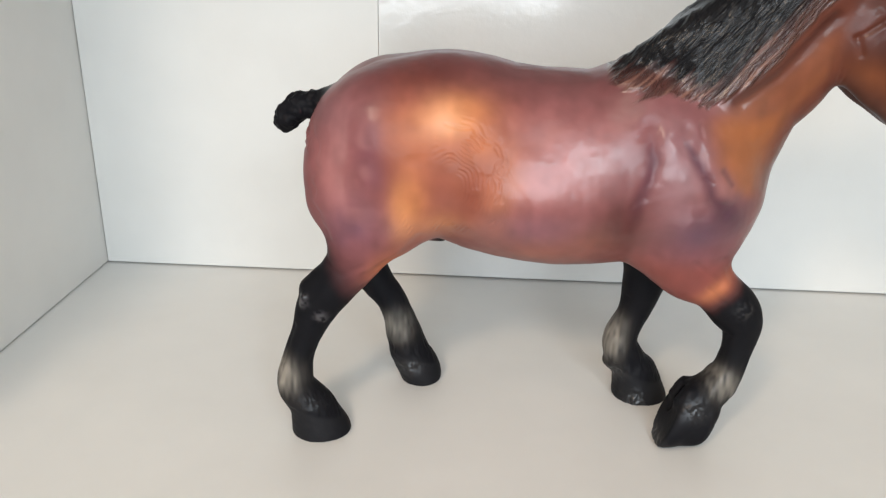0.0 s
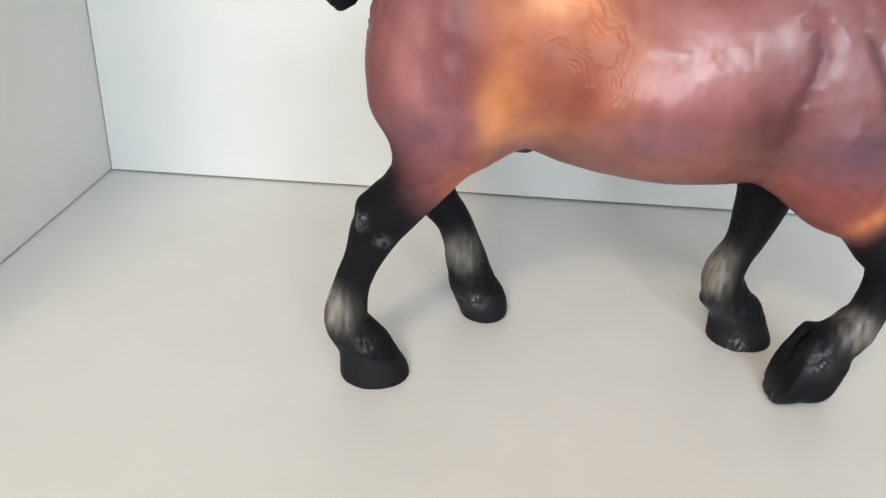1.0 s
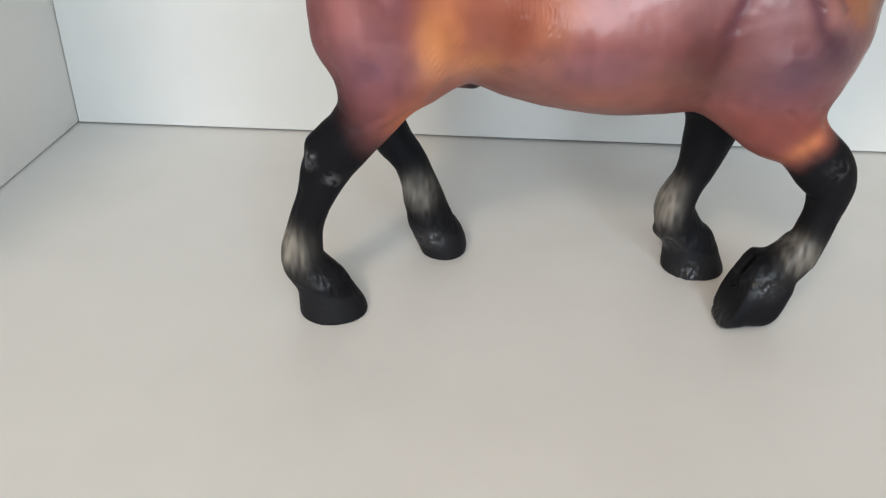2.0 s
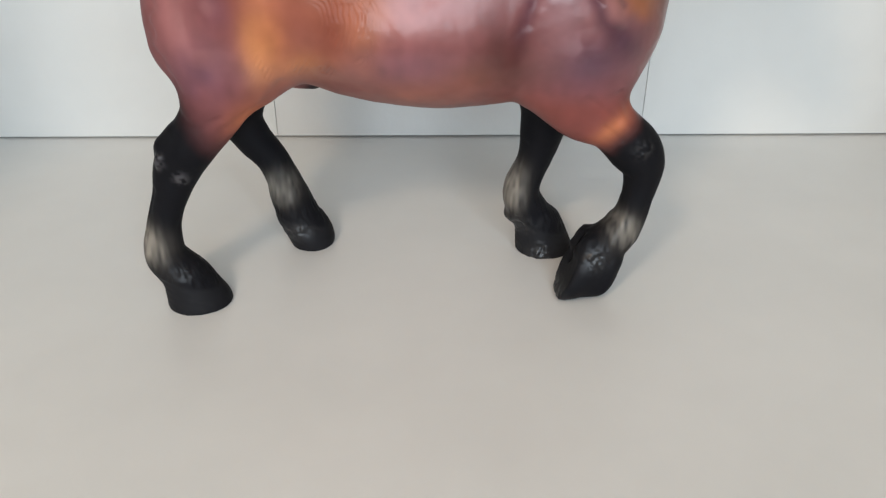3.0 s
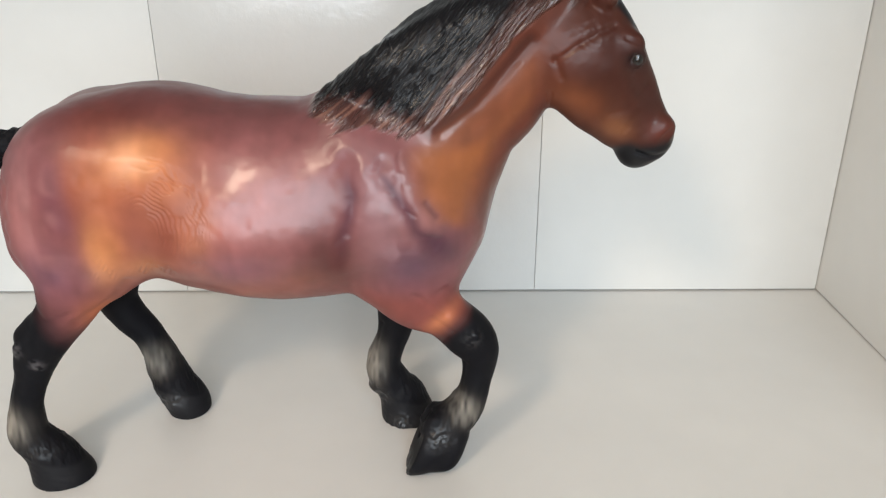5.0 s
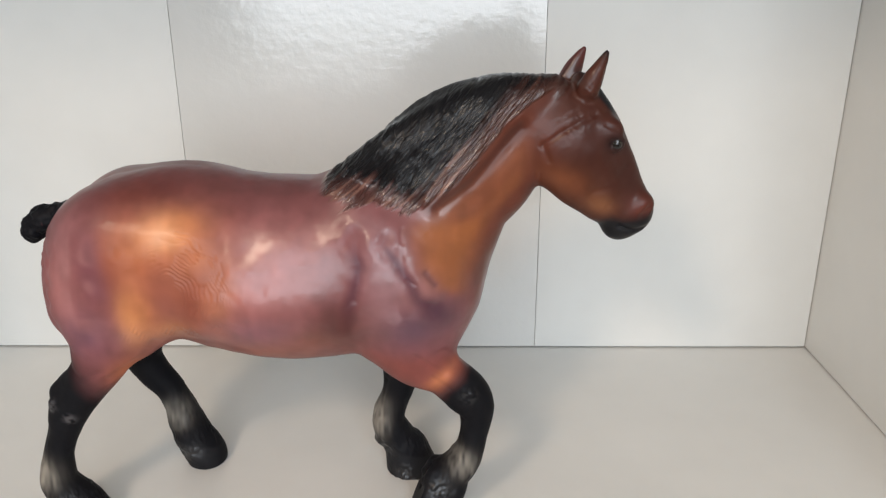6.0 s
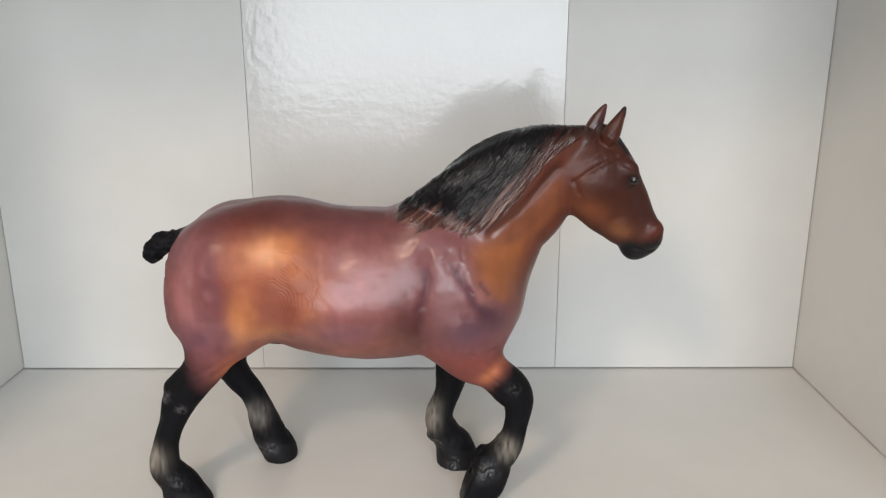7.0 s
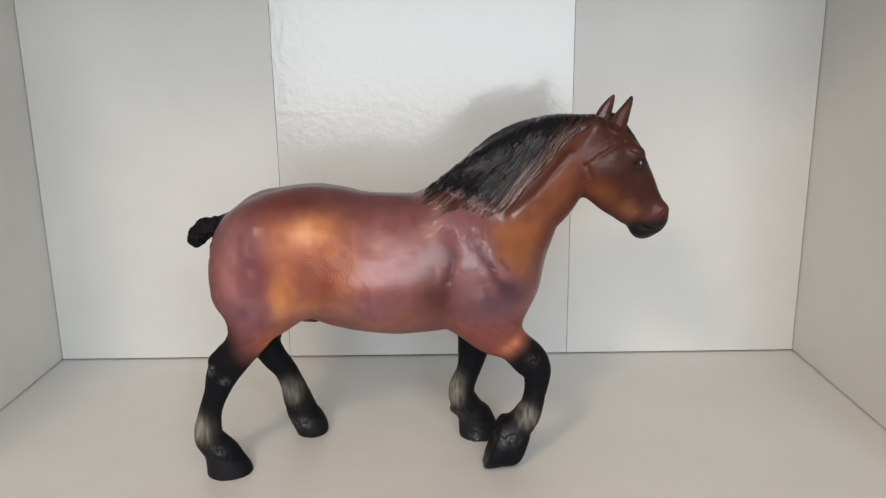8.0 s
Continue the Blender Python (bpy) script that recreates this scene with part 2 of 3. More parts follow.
# far hind leg
add([(-42, 115, 24, 18, 16), (-47.5, 98, 27, 13, 12), (-53.2, 78, 28, 11.3, 10), (-48.6, 65, 28, 9.6, 9), (-40.6, 54, 28, 8.4, 8), (-35.6, 42, 28, 8.8, 8.5), (-32.6, 31, 28, 10, 10), (-29.2, 24, 28, 9.0, 9)], 5)
add([(-34.5, 24, 28, 5.8, 7)], 3)
add([(-31, 22, 28, 10.2, 11), (-24.8, 11.5, 28, 11.6, 12), (-23.2, 7, 28, 11.6, 12)], 1.6, (0, -1, -4.1))
# near fore leg
add([(96.5, 115, -19, 23, 16), (105.5, 101, -21, 17, 13), (117.5, 90.5, -21, 11.8, 11), (128, 80, -21, 11.8, 10.5), (133, 73, -21, 9.9, 9), (134, 66, -21, 8.4, 8), (133.2, 57, -21, 7.3, 7.2), (131, 47, -21, 7.6, 7.4), (127, 38, -21, 9.3, 8.8), (121, 30, -21, 10.2, 9.6)], 5)
add([(118, 28, -21, 11, 10), (112.5, 21, -21.5, 12.4, 12.5), (106.5, 14, -23.5, 10.4, 12.5), (101.2, 8.9, -25, 4.8, 10)], 2, (-0.92, 0.39, -0.92 * 97.4 + 0.39 * 3.6))
add([(123, 22.5, -22, 6.5, 9), (118.6, 12.2, -23, 6.6, 9.5), (114, 10.5, -24, 6, 9)], 2.5)
for side in (-1, 1):
    add([(113, 33, -21 + side * 5, 4.5, 4.2), (109, 28, -21 + side * 4.5, 3.6, 3.2)], 2)
carve([(112, 33, -21, 2.5, 1.6), (106, 22, -20.5, 2.0, 1.5)], 1.5)
for bx, bz, br in ((131.8, 83.5, 1.4), (128.6, 85.2, 1.1), (129.6, 80.2, 1.3)):
    add([(bx, bz, -30.4, br, br)], 2.2)                                          # callus on the knee
# far fore leg
add([(94, 108, 20, 22, 15), (96, 88, 21, 14, 12), (94, 72, 21, 10.8, 10), (91, 56, 21, 8.3, 8), (86.3, 43, 21, 8.9, 8.4), (85.6, 34, 21, 9.9, 9.4), (89.8, 26, 21, 10.4, 10)], 5)
add([(80, 24.5, 21, 3.2, 5)], 2.5)                                               # ergot
add([(95, 18, 21, 12, 11.5), (99, 2, 21, 15, 14)], 1.6, (0, -1, -4.1))
# sheath under the belly
add([(-20, 106.5, 0, 6, 6), (-12, 103.6, 0, 3.5, 4)], 3)


def surface_net(f):
    """Vertices (in grid steps) and quads where the field changes sign."""
    inside = f < 0
    n = np.array(f.shape) - 1
    code = np.zeros(n, np.int8)
    corners = [(i, j, k) for i in (0, 1) for j in (0, 1) for k in (0, 1)]
    for i, j, k in corners:
        code += inside[i:n[0] + i, j:n[1] + j, k:n[2] + k]
    cells = np.argwhere((code > 0) & (code < 8))
    index = np.full(n, -1, np.int32)
    index[cells[:, 0], cells[:, 1], cells[:, 2]] = np.arange(len(cells))
    total, count = np.zeros((len(cells), 3)), np.zeros(len(cells))
    for a in corners:
        for axis in range(3):
            if a[axis]:
                continue
            b = list(a)
            b[axis] = 1
            fa = f[cells[:, 0] + a[0], cells[:, 1] + a[1], cells[:, 2] + a[2]]
            fb = f[cells[:, 0] + b[0], cells[:, 1] + b[1], cells[:, 2] + b[2]]
            hit = (fa < 0) != (fb < 0)
            t = np.where(hit, fa / np.where(hit, fa - fb, 1), 0)
            p = np.array(a, float) + t[:, None] * (np.array(b) - np.array(a))
            total += p * hit[:, None]
            count += hit
    verts = cells + total / count[:, None]
    quads = []
    for axis in range(3):
        u, v = [(1, 2), (2, 0), (0, 1)][axis]
        lo = [slice(1, n[i]) for i in range(3)]
        hi = list(lo)
        lo[axis], hi[axis] = slice(0, n[axis]), slice(1, n[axis] + 1)
        a, b = inside[tuple(lo)], inside[tuple(hi)]
        for flip, m in ((False, a & ~b), (True, b & ~a)):
            e = np.argwhere(m)
            off = np.ones(3, int)
            off[axis] = 0
            e = e + off
            du, dv = np.eye(3, dtype=int)[u], np.eye(3, dtype=int)[v]
            q = [index[tuple((e - d).T)] for d in (du + dv, dv, 0 * du, du)]
            q = np.stack(q[::-1] if flip else q, 1)
            quads.append(q)
    return verts, np.concatenate(quads)


def vertex_normals(v, q):
    n = np.zeros_like(v)
    fn = np.cross(v[q[:, 2]] - v[q[:, 0]], v[q[:, 3]] - v[q[:, 1]])
    for k in range(4):
        n += np.stack([np.bincount(q[:, k], fn[:, c], len(v)) for c in range(3)], 1)
    return n / np.maximum(np.linalg.norm(n, axis=1, keepdims=True), 1e-9)


def relax(v, q, rounds, keep):
    for _ in range(rounds):
        acc, cnt = np.zeros_like(v), np.zeros(len(v))
        for k in range(4):
            for other in ((k + 1) % 4, (k + 3) % 4):
                to = v[q[:, other]]
                acc += np.stack([np.bincount(q[:, k], to[:, c], len(v)) for c in range(3)], 1)
                cnt += np.bincount(q[:, k], minlength=len(v))
        v = v * keep + acc / cnt[:, None] * (1 - keep)
    return v


def lattice(i, j, k):
    """A number from 0 to 1 for each whole-numbered place."""
    h = (i * np.uint32(374761393)) ^ (j * np.uint32(668265263)) ^ (k * np.uint32(2246822519))
    h = (h ^ (h >> np.uint32(13))) * np.uint32(1274126177)
    return ((h ^ (h >> np.uint32(16))) & np.uint32(65535)).astype(np.float32) / np.float32(65535)


def grain(p):
    """Value noise, 0 to 1, of points p (n x 3)."""
    p = p.astype(np.float32)
    low = np.floor(p)
    w = p - low
    w = w * w * (3 - 2 * w)
    i, j, k = (low + 4096).astype(np.uint32).T
    one = np.uint32(1)
    out = 0
    for a in (0, 1):
        for b in (0, 1):
            m = (w[:, 0] if a else 1 - w[:, 0]) * (w[:, 1] if b else 1 - w[:, 1])
            near, far = lattice(i + one * a, j + one * b, k), lattice(i + one * a, j + one * b, k + one)
            out = out + m * (near + (far - near) * w[:, 2])
    return out


def step(e0, e1, x):
    t = np.clip((x - e0) / (e1 - e0), 0, 1)
    return t * t * (3 - 2 * t)


def near_line(x, z, pts):
    """Distance in side view from a line through pts."""
    d = np.full(len(x), 1e9)
    for (ax, az), (bx, bz) in zip(pts[:-1], pts[1:]):
        ux, uz = bx - ax, bz - az
        t = np.clip(((x - ax) * ux + (z - az) * uz) / (ux * ux + uz * uz), 0, 1)
        d = np.minimum(d, np.hypot(x - ax - t * ux, z - az - t * uz))
    return d


def blob(x, z, cx, cz, rx, rz, lean=0.0):
    c, s = math.cos(radians(lean)), math.sin(radians(lean))
    u, w = (x - cx) * c + (z - cz) * s, -(x - cx) * s + (z - cz) * c
    return np.exp(-(u / rx) ** 2 - (w / rz) ** 2)


def horse():
    v, q = surface_net(field)
    v = relax(v * STEP + LOW, q, 4, 0.4)
    n = vertex_normals(v, q)
    x, y, z = v.T
    facing = step(0.1, 0.6, np.abs(n[:, 1]))

    def noisy(a, b, c):
        return grain(np.stack((x / a, y / b, z / c), 1))

    shake_x, shake_z = noisy(4.5, 30, 5) - 0.5, noisy(5.5, 30, 4) - 0.5

    def stroke(pts, wide, jag=0.0):
        """A soft line drawn through pts in side view, uneven by jag."""
        px, pz = np.array(pts).T
        sel = np.flatnonzero((x > px.min() - 3 * wide) & (x < px.max() + 3 * wide) & (z > pz.min() - 3 * wide) & (z < pz.max() + 3 * wide))
        out = np.zeros(len(x))
        out[sel] = np.exp(-(near_line(x[sel] + jag * shake_x[sel], z[sel] + jag * shake_z[sel], pts) / wide) ** 2)
        return out

    # the mane: its lower edge hangs in ragged locks down the near side of the neck
    edge_z = np.interp(x, [58, 63, 72, 82, 90, 98, 104, 109, 119, 131, 139, 147, 158, 166, 172, 180], [187, 182.5, 182.5, 183, 181, 179.5, 177.5, 179, 188, 199, 209, 220, 227, 229, 230, 235])
    fall, back = np.clip(z - 178, 0, 48), step(128, 92, x)
    across = 0.77 * (x - (1 - back) * 0.84 * (z - 178) - back * (1.45 * fall - 0.0125 * fall ** 2)) + 1.1 * np.sin(z / 6 + x / 17) + 0.7 * np.sin(z / 3.3 - x / 7)
    along = x * 0.61 + z * 0.79

    def strand(wide, length, seed):
        """Rounded hairs with narrow furrows between them, -1 to 0."""
        g = grain(np.stack((across / wide + seed, along / length, np.full(len(x), seed)), 1))
        return -np.abs(2 * g - 1) ** 0.7

    locks = grain(np.stack((across / 5.5, along / 40, x * 0), 1))
    ragged = 5.0 * (locks - 0.5) + 3.0 * (grain(np.stack((across / 1.6, along / 30, x * 0 + 3), 1)) - 0.5)
    hang = z - edge_z - ragged
    mane = step(-1.4, 1.4, hang) * step(59, 64, x) * step(184, 178, x) * np.where(y < 4, 1, step(12, 4, y))
    sleek = mane * step(58, 30, hang) * step(176, 160, x)
    push = mane * (0.5 + 1.0 * step(0, 9, hang)) + sleek * (1.1 * (locks - 0.5) + 0.6 * strand(2.4, 15, 1.3) + 0.7 * strand(1.2, 9, 7.7)) + 0.3 * mane * (1 - sleek) * strand(2.2, 20, 4.1)
    # a lock combed forward under the crest, with the furrow below it
    push += 0.9 * stroke(((112, 181), (126, 193), (140, 209), (152, 221)), 4.5) * (y < 0) - 1.0 * stroke(((116, 179), (131, 190), (143, 204), (153, 215)), 2.6) * (y < 0)

    # arched folds of skin on the flank
    bend_x, bend_z = x + 6 * (noisy(8, 30, 8) - 0.5) + 1.2 * (noisy(3, 30, 3.5) - 0.5), z + 6 * (noisy(7, 30, 9) - 0.5) + 1.2 * (noisy(3.5, 30, 3) - 0.5)
    radius = np.hypot(bend_x + 7, (bend_z - 141) * 0.95)
    turn = np.degrees(np.arctan2(bend_z - 141, bend_x + 7))
    fan = step(6, 10, radius) * step(31, 25, radius) * step(-48, -22, turn) * step(122, 92, turn)
    fan *= step(0.24, 0.48, noisy(5, 20, 5)) * facing
    push -= fan * (0.3 + 0.35 * noisy(11, 30, 9)) * np.abs(np.sin(math.pi * radius / 1.8)) ** 3
    ticks = np.maximum(stroke(((-27, 121), (-22, 131)), 5), stroke(((-14, 118), (0, 121)), 5)) * facing * step(0.42, 0.58, noisy(3, 20, 5))
    push -= ticks * 0.45 * np.abs(np.sin((x * 0.85 - z * 0.5) * 1.7)) ** 4
    for pts in (((-9, 168.5), (-3, 166.8), (2, 167.2)), ((4, 163.5), (10, 161)), ((14.5, 161), (16.5, 155), (14.5, 149)), ((17, 158), (18.5, 153), (16.8, 148)), ((16, 146), (13.5, 139))):
        push -= 0.3 * stroke(pts, 0.7) * facing

    # muscles: hollows first, then the swells beside them
    for pts, depth, wide in (
        (((77, 168), (80.5, 158), (79, 147), (76, 139)), 0.9, 3.4), (((90, 168), (96.5, 157.5), (102, 149), (105, 140), (113, 133)), 0.8, 2.8),
        (((109.5, 152), (112, 149), (113.8, 146)), 0.4, 1.1), (((99, 171), (99, 166)), 0.4, 1.2), (((101, 149), (105, 147)), 0.5, 0.8), (((84, 110), (100, 103), (116, 107)), 0.4, 3.0),
        (((-20, 114), (-30, 103), (-44, 95)), 0.8, 2.4), (((-46, 100), (-56, 96), (-63, 101)), 0.6, 2.0), (((163, 207), (171, 213), (180, 218), (187, 221)), 0.7, 1.3),
        (((166, 200), (163, 207)), 0.5, 1.6), (((160.5, 186), (160, 193)), 0.35, 0.6), (((162.5, 186.5), (162.5, 193)), 0.3, 0.6), (((118, 108), (124, 98)), 0.7, 2.2), (((150, 214), (140, 196), (126, 172)), 0.7, 6.0),
        (((204, 195), (196, 186), (188, 184)), 0.6, 2.5), (((-66, 160), (-70, 130), (-62, 112)), 0.8, 3.0), (((112, 94), (121, 87)), 0.6, 1.4), (((104, 107), (118, 96)), 0.5, 1.6),
        (((192, 216), (197, 214)), 0.5, 1.0), (((18, 166), (20, 150), (26, 132)), 0.35, 3.5),
    ):
        x0, z0 = pts[0]
        push -= depth * stroke(pts, wide, 1.5 * wide if z0 > 130 and x0 < 120 else 0.0) * np.where((y < 2) | (z > 60), 1, 0) * facing
    for pts, height, wide in (
        (((86, 164), (88, 150), (86, 138)), 0.4, 6.0), (((104, 158), (112, 141)), 0.5, 4.5),
        (((-12, 172), (0, 170)), 0.9, 7.0), (((-26, 140), (-27, 124)), 0.6, 6.0), (((124, 92), (112, 104)), 0.5, 3.0), (((136, 190), (150, 200)), 0.7, 6.0),
    ):
        push += height * stroke(pts, wide) * facing * (z > 60)
    # spine furrow on the croup, tendons of the legs, hair above the hooves
    push -= 0.9 * np.exp(-(y / 6.5) ** 2) * step(0.5, 0.9, n[:, 2]) * step(20, -20, x) * step(-75, -55, x)
    for pts, side in ((((-80, 66), (-86, 46)), -1), (((127, 66), (124, 48)), -1), (((-56, 58), (-44, 40)), 1), (((86, 66), (81, 44)), 1)):
        push -= 0.6 * stroke(pts, 1.5) * (y * side > 5) * facing
    hooves = ((-72, -29, 19), (-28, 28, 21), (96, 21, 20))
    wall = np.zeros(len(v))
    for hx, hy, hz in hooves:
        own = np.exp(-((x - hx) / 15) ** 4 - ((y - hy) / 15) ** 4)
        drop = z - hz + 0.35 * (x - hx)
        hair = step(-1.5, 2.0, drop + 3.2 * (grain(np.stack(((x + y) / 2.2, y / 2.2, z / 30), 1)) - 0.5)) * step(13, 7, drop)
        push += own * hair * (0.55 - 0.9 * np.abs(2 * grain(np.stack(((x + 0.5 * y) / 1.7, y / 1.7, z / 9), 1)) - 1))
        push -= own * 0.1 * step(0, -2, drop) * np.abs(np.sin(drop * 0.9)) ** 3
        wall = np.maximum(wall, own * step(0.5, -1.5, drop))
    knob = blob(x, z, 95, 7, 7, 6) + blob(x, z, -29, 16, 7, 5) + blob(x, z, 116, 27, 7, 6) + blob(x, z, 84, 22, 6, 5) + 0.6 * blob(x, z, -75, 24, 8, 4)
    push += np.clip(knob, 0, 1) * (1.7 * (grain(v / 2.6) - 0.5) + 1.0 * (grain(v / 1.4) - 0.5))
    push += step(60, 52, z) * step(24, 30, z) * 0.5 * (grain(np.stack((x / 2.0, y / 2.0, z / 11), 1)) - 0.5)
    calm = step(155, 125, x)
    push += (0.3 + 0.7 * calm) * (grain(v / 15) - 0.5) + 0.3 * calm * (grain(v / 7) - 0.5) * step(30, 60, z) + 0.12 * (grain(v / 3) - 0.5)
    push += 0.6 * (grain(v / 5.5) - 0.5) * blob(x, z, 100, 140, 17, 22) * facing + 0.25 * (grain(v / 2.2) - 0.5) * blob(x, z, 100, 128, 12, 8) * facing
    push += (1.1 * (noisy(14, 30, 11) - 0.5) + 0.2 * (noisy(6, 30, 5) - 0.5)) * blob(x, z, 36, 152, 28, 20) * facing
    wrinkle = np.clip(blob(x, z, 176, 217, 12, 6, 30) + blob(x, z, 194, 178, 5, 4, -20) + 0.8 * blob(x, z, 183, 230, 6, 6), 0, 1) * facing
    push += wrinkle * (0.6 * (grain(np.stack(((x - 0.6 * z) / 2.2, y / 5, (z + 0.4 * x) / 3.5), 1)) - 0.5) - 0.4 * np.abs(2 * grain(np.stack(((x + z) / 3.2, y / 6, (z - x) / 5), 1)) - 1) ** 0.6)
    tail = step(-66, -74, x) * step(148, 153, z)
    push += tail * (1.6 * (grain(np.stack(((x + z) / 3, y / 3, (x - z) / 5), 1)) - 0.5) + 0.8 * (grain(v / 1.7) - 0.5))
    v = v + n * push[:, None]
    v[:, 2] = np.maximum(v[:, 2], 4.09)

    # airbrushed paint: bay, with black points and pale bands above the hooves; the barrel's sheen is painted in too
    x, y, z = v.T
    bay, red_bay, orange = (0.200, 0.068, 0.070), (0.15, 0.033, 0.018), (0.66, 0.26, 0.10)
    dark, black, plum, pink_sheen = (0.10, 0.022, 0.021), (0.006, 0.006, 0.008), (0.062, 0.022, 0.040), (0.41, 0.150, 0.142)
    paint = np.tile(np.array(bay), (len(v), 1))

    def spray(mask, color):
        mask = np.clip(mask, 0, 1)[:, None]
        paint[:] = paint * (1 - mask) + np.array(color) * mask

    cloud = 0.75 + 0.5 * grain(v / 16)
    patch = 0.45 + 1.1 * grain(v / 8)
    mist = 6 * (grain(v / 9) - 0.5) + 3 * (grain(v / 4) - 0.5)
    # neck and head
    spray(step(106, 136, x + 0.5 * (z - 160)), (0.13, 0.034, 0.018))
    spray(0.9 * step(150, 172, x), (0.055, 0.015, 0.009))
    spray(0.75 * stroke(((116, 172), (134, 186), (152, 202)), 9) * cloud, (0.23, 0.075, 0.036))
    spray(0.7 * stroke(((118, 158), (136, 174), (152, 190)), 4.5) * cloud, (0.26, 0.083, 0.032))
    spray(0.6 * stroke(((130, 152), (146, 172), (158, 188)), 5) * cloud, red_bay)
    spray(0.7 * stroke(((112, 181), (128, 190), (142, 204), (152, 216)), 4) * cloud, (0.06, 0.016, 0.012))
    spray(0.5 * stroke(((160, 184), (160, 198), (164, 210)), 5), (0.06, 0.014, 0.010))
    spray(0.6 * blob(x, z, 174, 190, 13, 7, -28) * cloud, (0.21, 0.062, 0.022))
    spray(0.5 * blob(x, z, 192, 177, 7, 5, -20) * cloud, (0.30, 0.12, 0.05))
    spray(0.6 * blob(x, z, 205, 192, 7, 20, 27), (0.035, 0.010, 0.008))
    spray(0.5 * blob(x, z, 188, 212, 17, 12), (0.045, 0.012, 0.009))
    spray(0.45 * blob(x, z, 166, 214, 10, 12) * cloud, (0.11, 0.026, 0.014))
    spray(0.5 * blob(x, z, 212, 175, 6, 6), (0.16, 0.038, 0.026))
    # shoulder and chest
    spray(0.85 * step(-4, 10, (x - np.interp(z, [134, 139, 148, 157, 172], [119, 116, 108, 103, 99])) + 0.4 * mist) * step(134, 143, z + 0.5 * mist) * step(176, 168, z) * step(137, 122, x + 0.3 * (150 - z)), (0.32, 0.098, 0.027))
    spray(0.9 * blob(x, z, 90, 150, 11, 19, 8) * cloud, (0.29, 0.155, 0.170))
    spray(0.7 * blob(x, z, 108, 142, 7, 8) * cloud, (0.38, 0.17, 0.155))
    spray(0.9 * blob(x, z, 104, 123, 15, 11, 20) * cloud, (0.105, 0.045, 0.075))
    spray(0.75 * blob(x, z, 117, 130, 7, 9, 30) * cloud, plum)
    spray(0.35 * blob(x, z, 98, 131, 7, 5) * step(0.4, 0.7, grain(v / 5)), (0.40, 0.24, 0.27))
    spray(0.55 * blob(x, z, 65, 149, 6, 14) * cloud, (0.17, 0.085, 0.10))
    # darker plum along the shoulder hollows
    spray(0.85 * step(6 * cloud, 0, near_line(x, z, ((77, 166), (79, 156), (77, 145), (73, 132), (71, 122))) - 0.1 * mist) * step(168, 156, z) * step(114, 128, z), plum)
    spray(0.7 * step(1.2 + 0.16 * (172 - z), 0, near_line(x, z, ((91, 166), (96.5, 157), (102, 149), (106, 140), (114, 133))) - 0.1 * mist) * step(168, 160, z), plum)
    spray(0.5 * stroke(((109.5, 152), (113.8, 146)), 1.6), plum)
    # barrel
    # soft window highlight on the ribs, put into the colour as a pink patch
    spray(0.85 * blob(x, z, 38, 149, 30, 22) * cloud * facing, pink_sheen)
    spray(0.7 * blob(x, z, 28, 124, 22, 8) * cloud, (0.20, 0.075, 0.105))
    spray(0.6 * blob(x, z, 60, 119, 14, 8, 12) * cloud, (0.27, 0.078, 0.040))
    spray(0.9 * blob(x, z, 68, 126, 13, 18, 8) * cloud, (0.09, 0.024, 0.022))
    spray(0.7 * step(168, 192, z) * step(90, 50, x) * step(-75, -30, x), (0.10, 0.030, 0.030))
    # croup, flank and thigh
    spray(0.9 * blob(x, z, -18, 187, 19, 6.5) * cloud, dark)
    spray(0.7 * blob(x, z, -30, 163, 10, 20, -10) * cloud, (0.28, 0.067, 0.030))
    spray(0.8 * blob(x, z, 2, 148, 18, 24) * cloud, (0.34, 0.102, 0.050))
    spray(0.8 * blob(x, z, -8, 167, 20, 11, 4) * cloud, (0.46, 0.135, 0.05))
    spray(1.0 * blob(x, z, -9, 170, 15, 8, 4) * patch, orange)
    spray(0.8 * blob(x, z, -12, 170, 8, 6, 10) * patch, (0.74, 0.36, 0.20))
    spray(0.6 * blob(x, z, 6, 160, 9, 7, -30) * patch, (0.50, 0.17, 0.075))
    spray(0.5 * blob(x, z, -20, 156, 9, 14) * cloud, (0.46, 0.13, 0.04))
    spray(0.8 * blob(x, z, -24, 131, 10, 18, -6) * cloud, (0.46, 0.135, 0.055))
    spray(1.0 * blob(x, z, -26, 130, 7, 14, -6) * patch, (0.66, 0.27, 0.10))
    spray(0.8 * blob(x, z, -10, 122, 14, 8) * patch, (0.50, 0.18, 0.075))
    spray(0.6 * blob(x, z, 3, 138, 6, 14, -12) * patch, (0.21, 0.050, 0.030))
    spray(0.7 * blob(x, z, 16, 142, 8, 18, -8) * patch, (0.42, 0.15, 0.085))
    spray(0.6 * blob(x, z, 30, 108, 40, 9) * cloud, (0.33, 0.115, 0.075))
    spray(0.85 * blob(x, z, -57, 142, 9, 20, 6) * cloud, (0.36, 0.14, 0.135))
    spray(0.7 * blob(x, z, -40, 151, 6, 20, 6) * patch, (0.17, 0.060, 0.080))
    spray(0.85 * blob(x, z, -46, 121, 15, 12, 8) * patch, (0.165, 0.075, 0.105))
    spray(0.7 * blob(x, z, -49, 150, 9, 22, 8) * step(0.35, 0.7, grain(v / 7)), (0.37, 0.17, 0.165))
    spray(0.5 * blob(x, z, -63, 172, 12, 10) * cloud, (0.22, 0.105, 0.115))
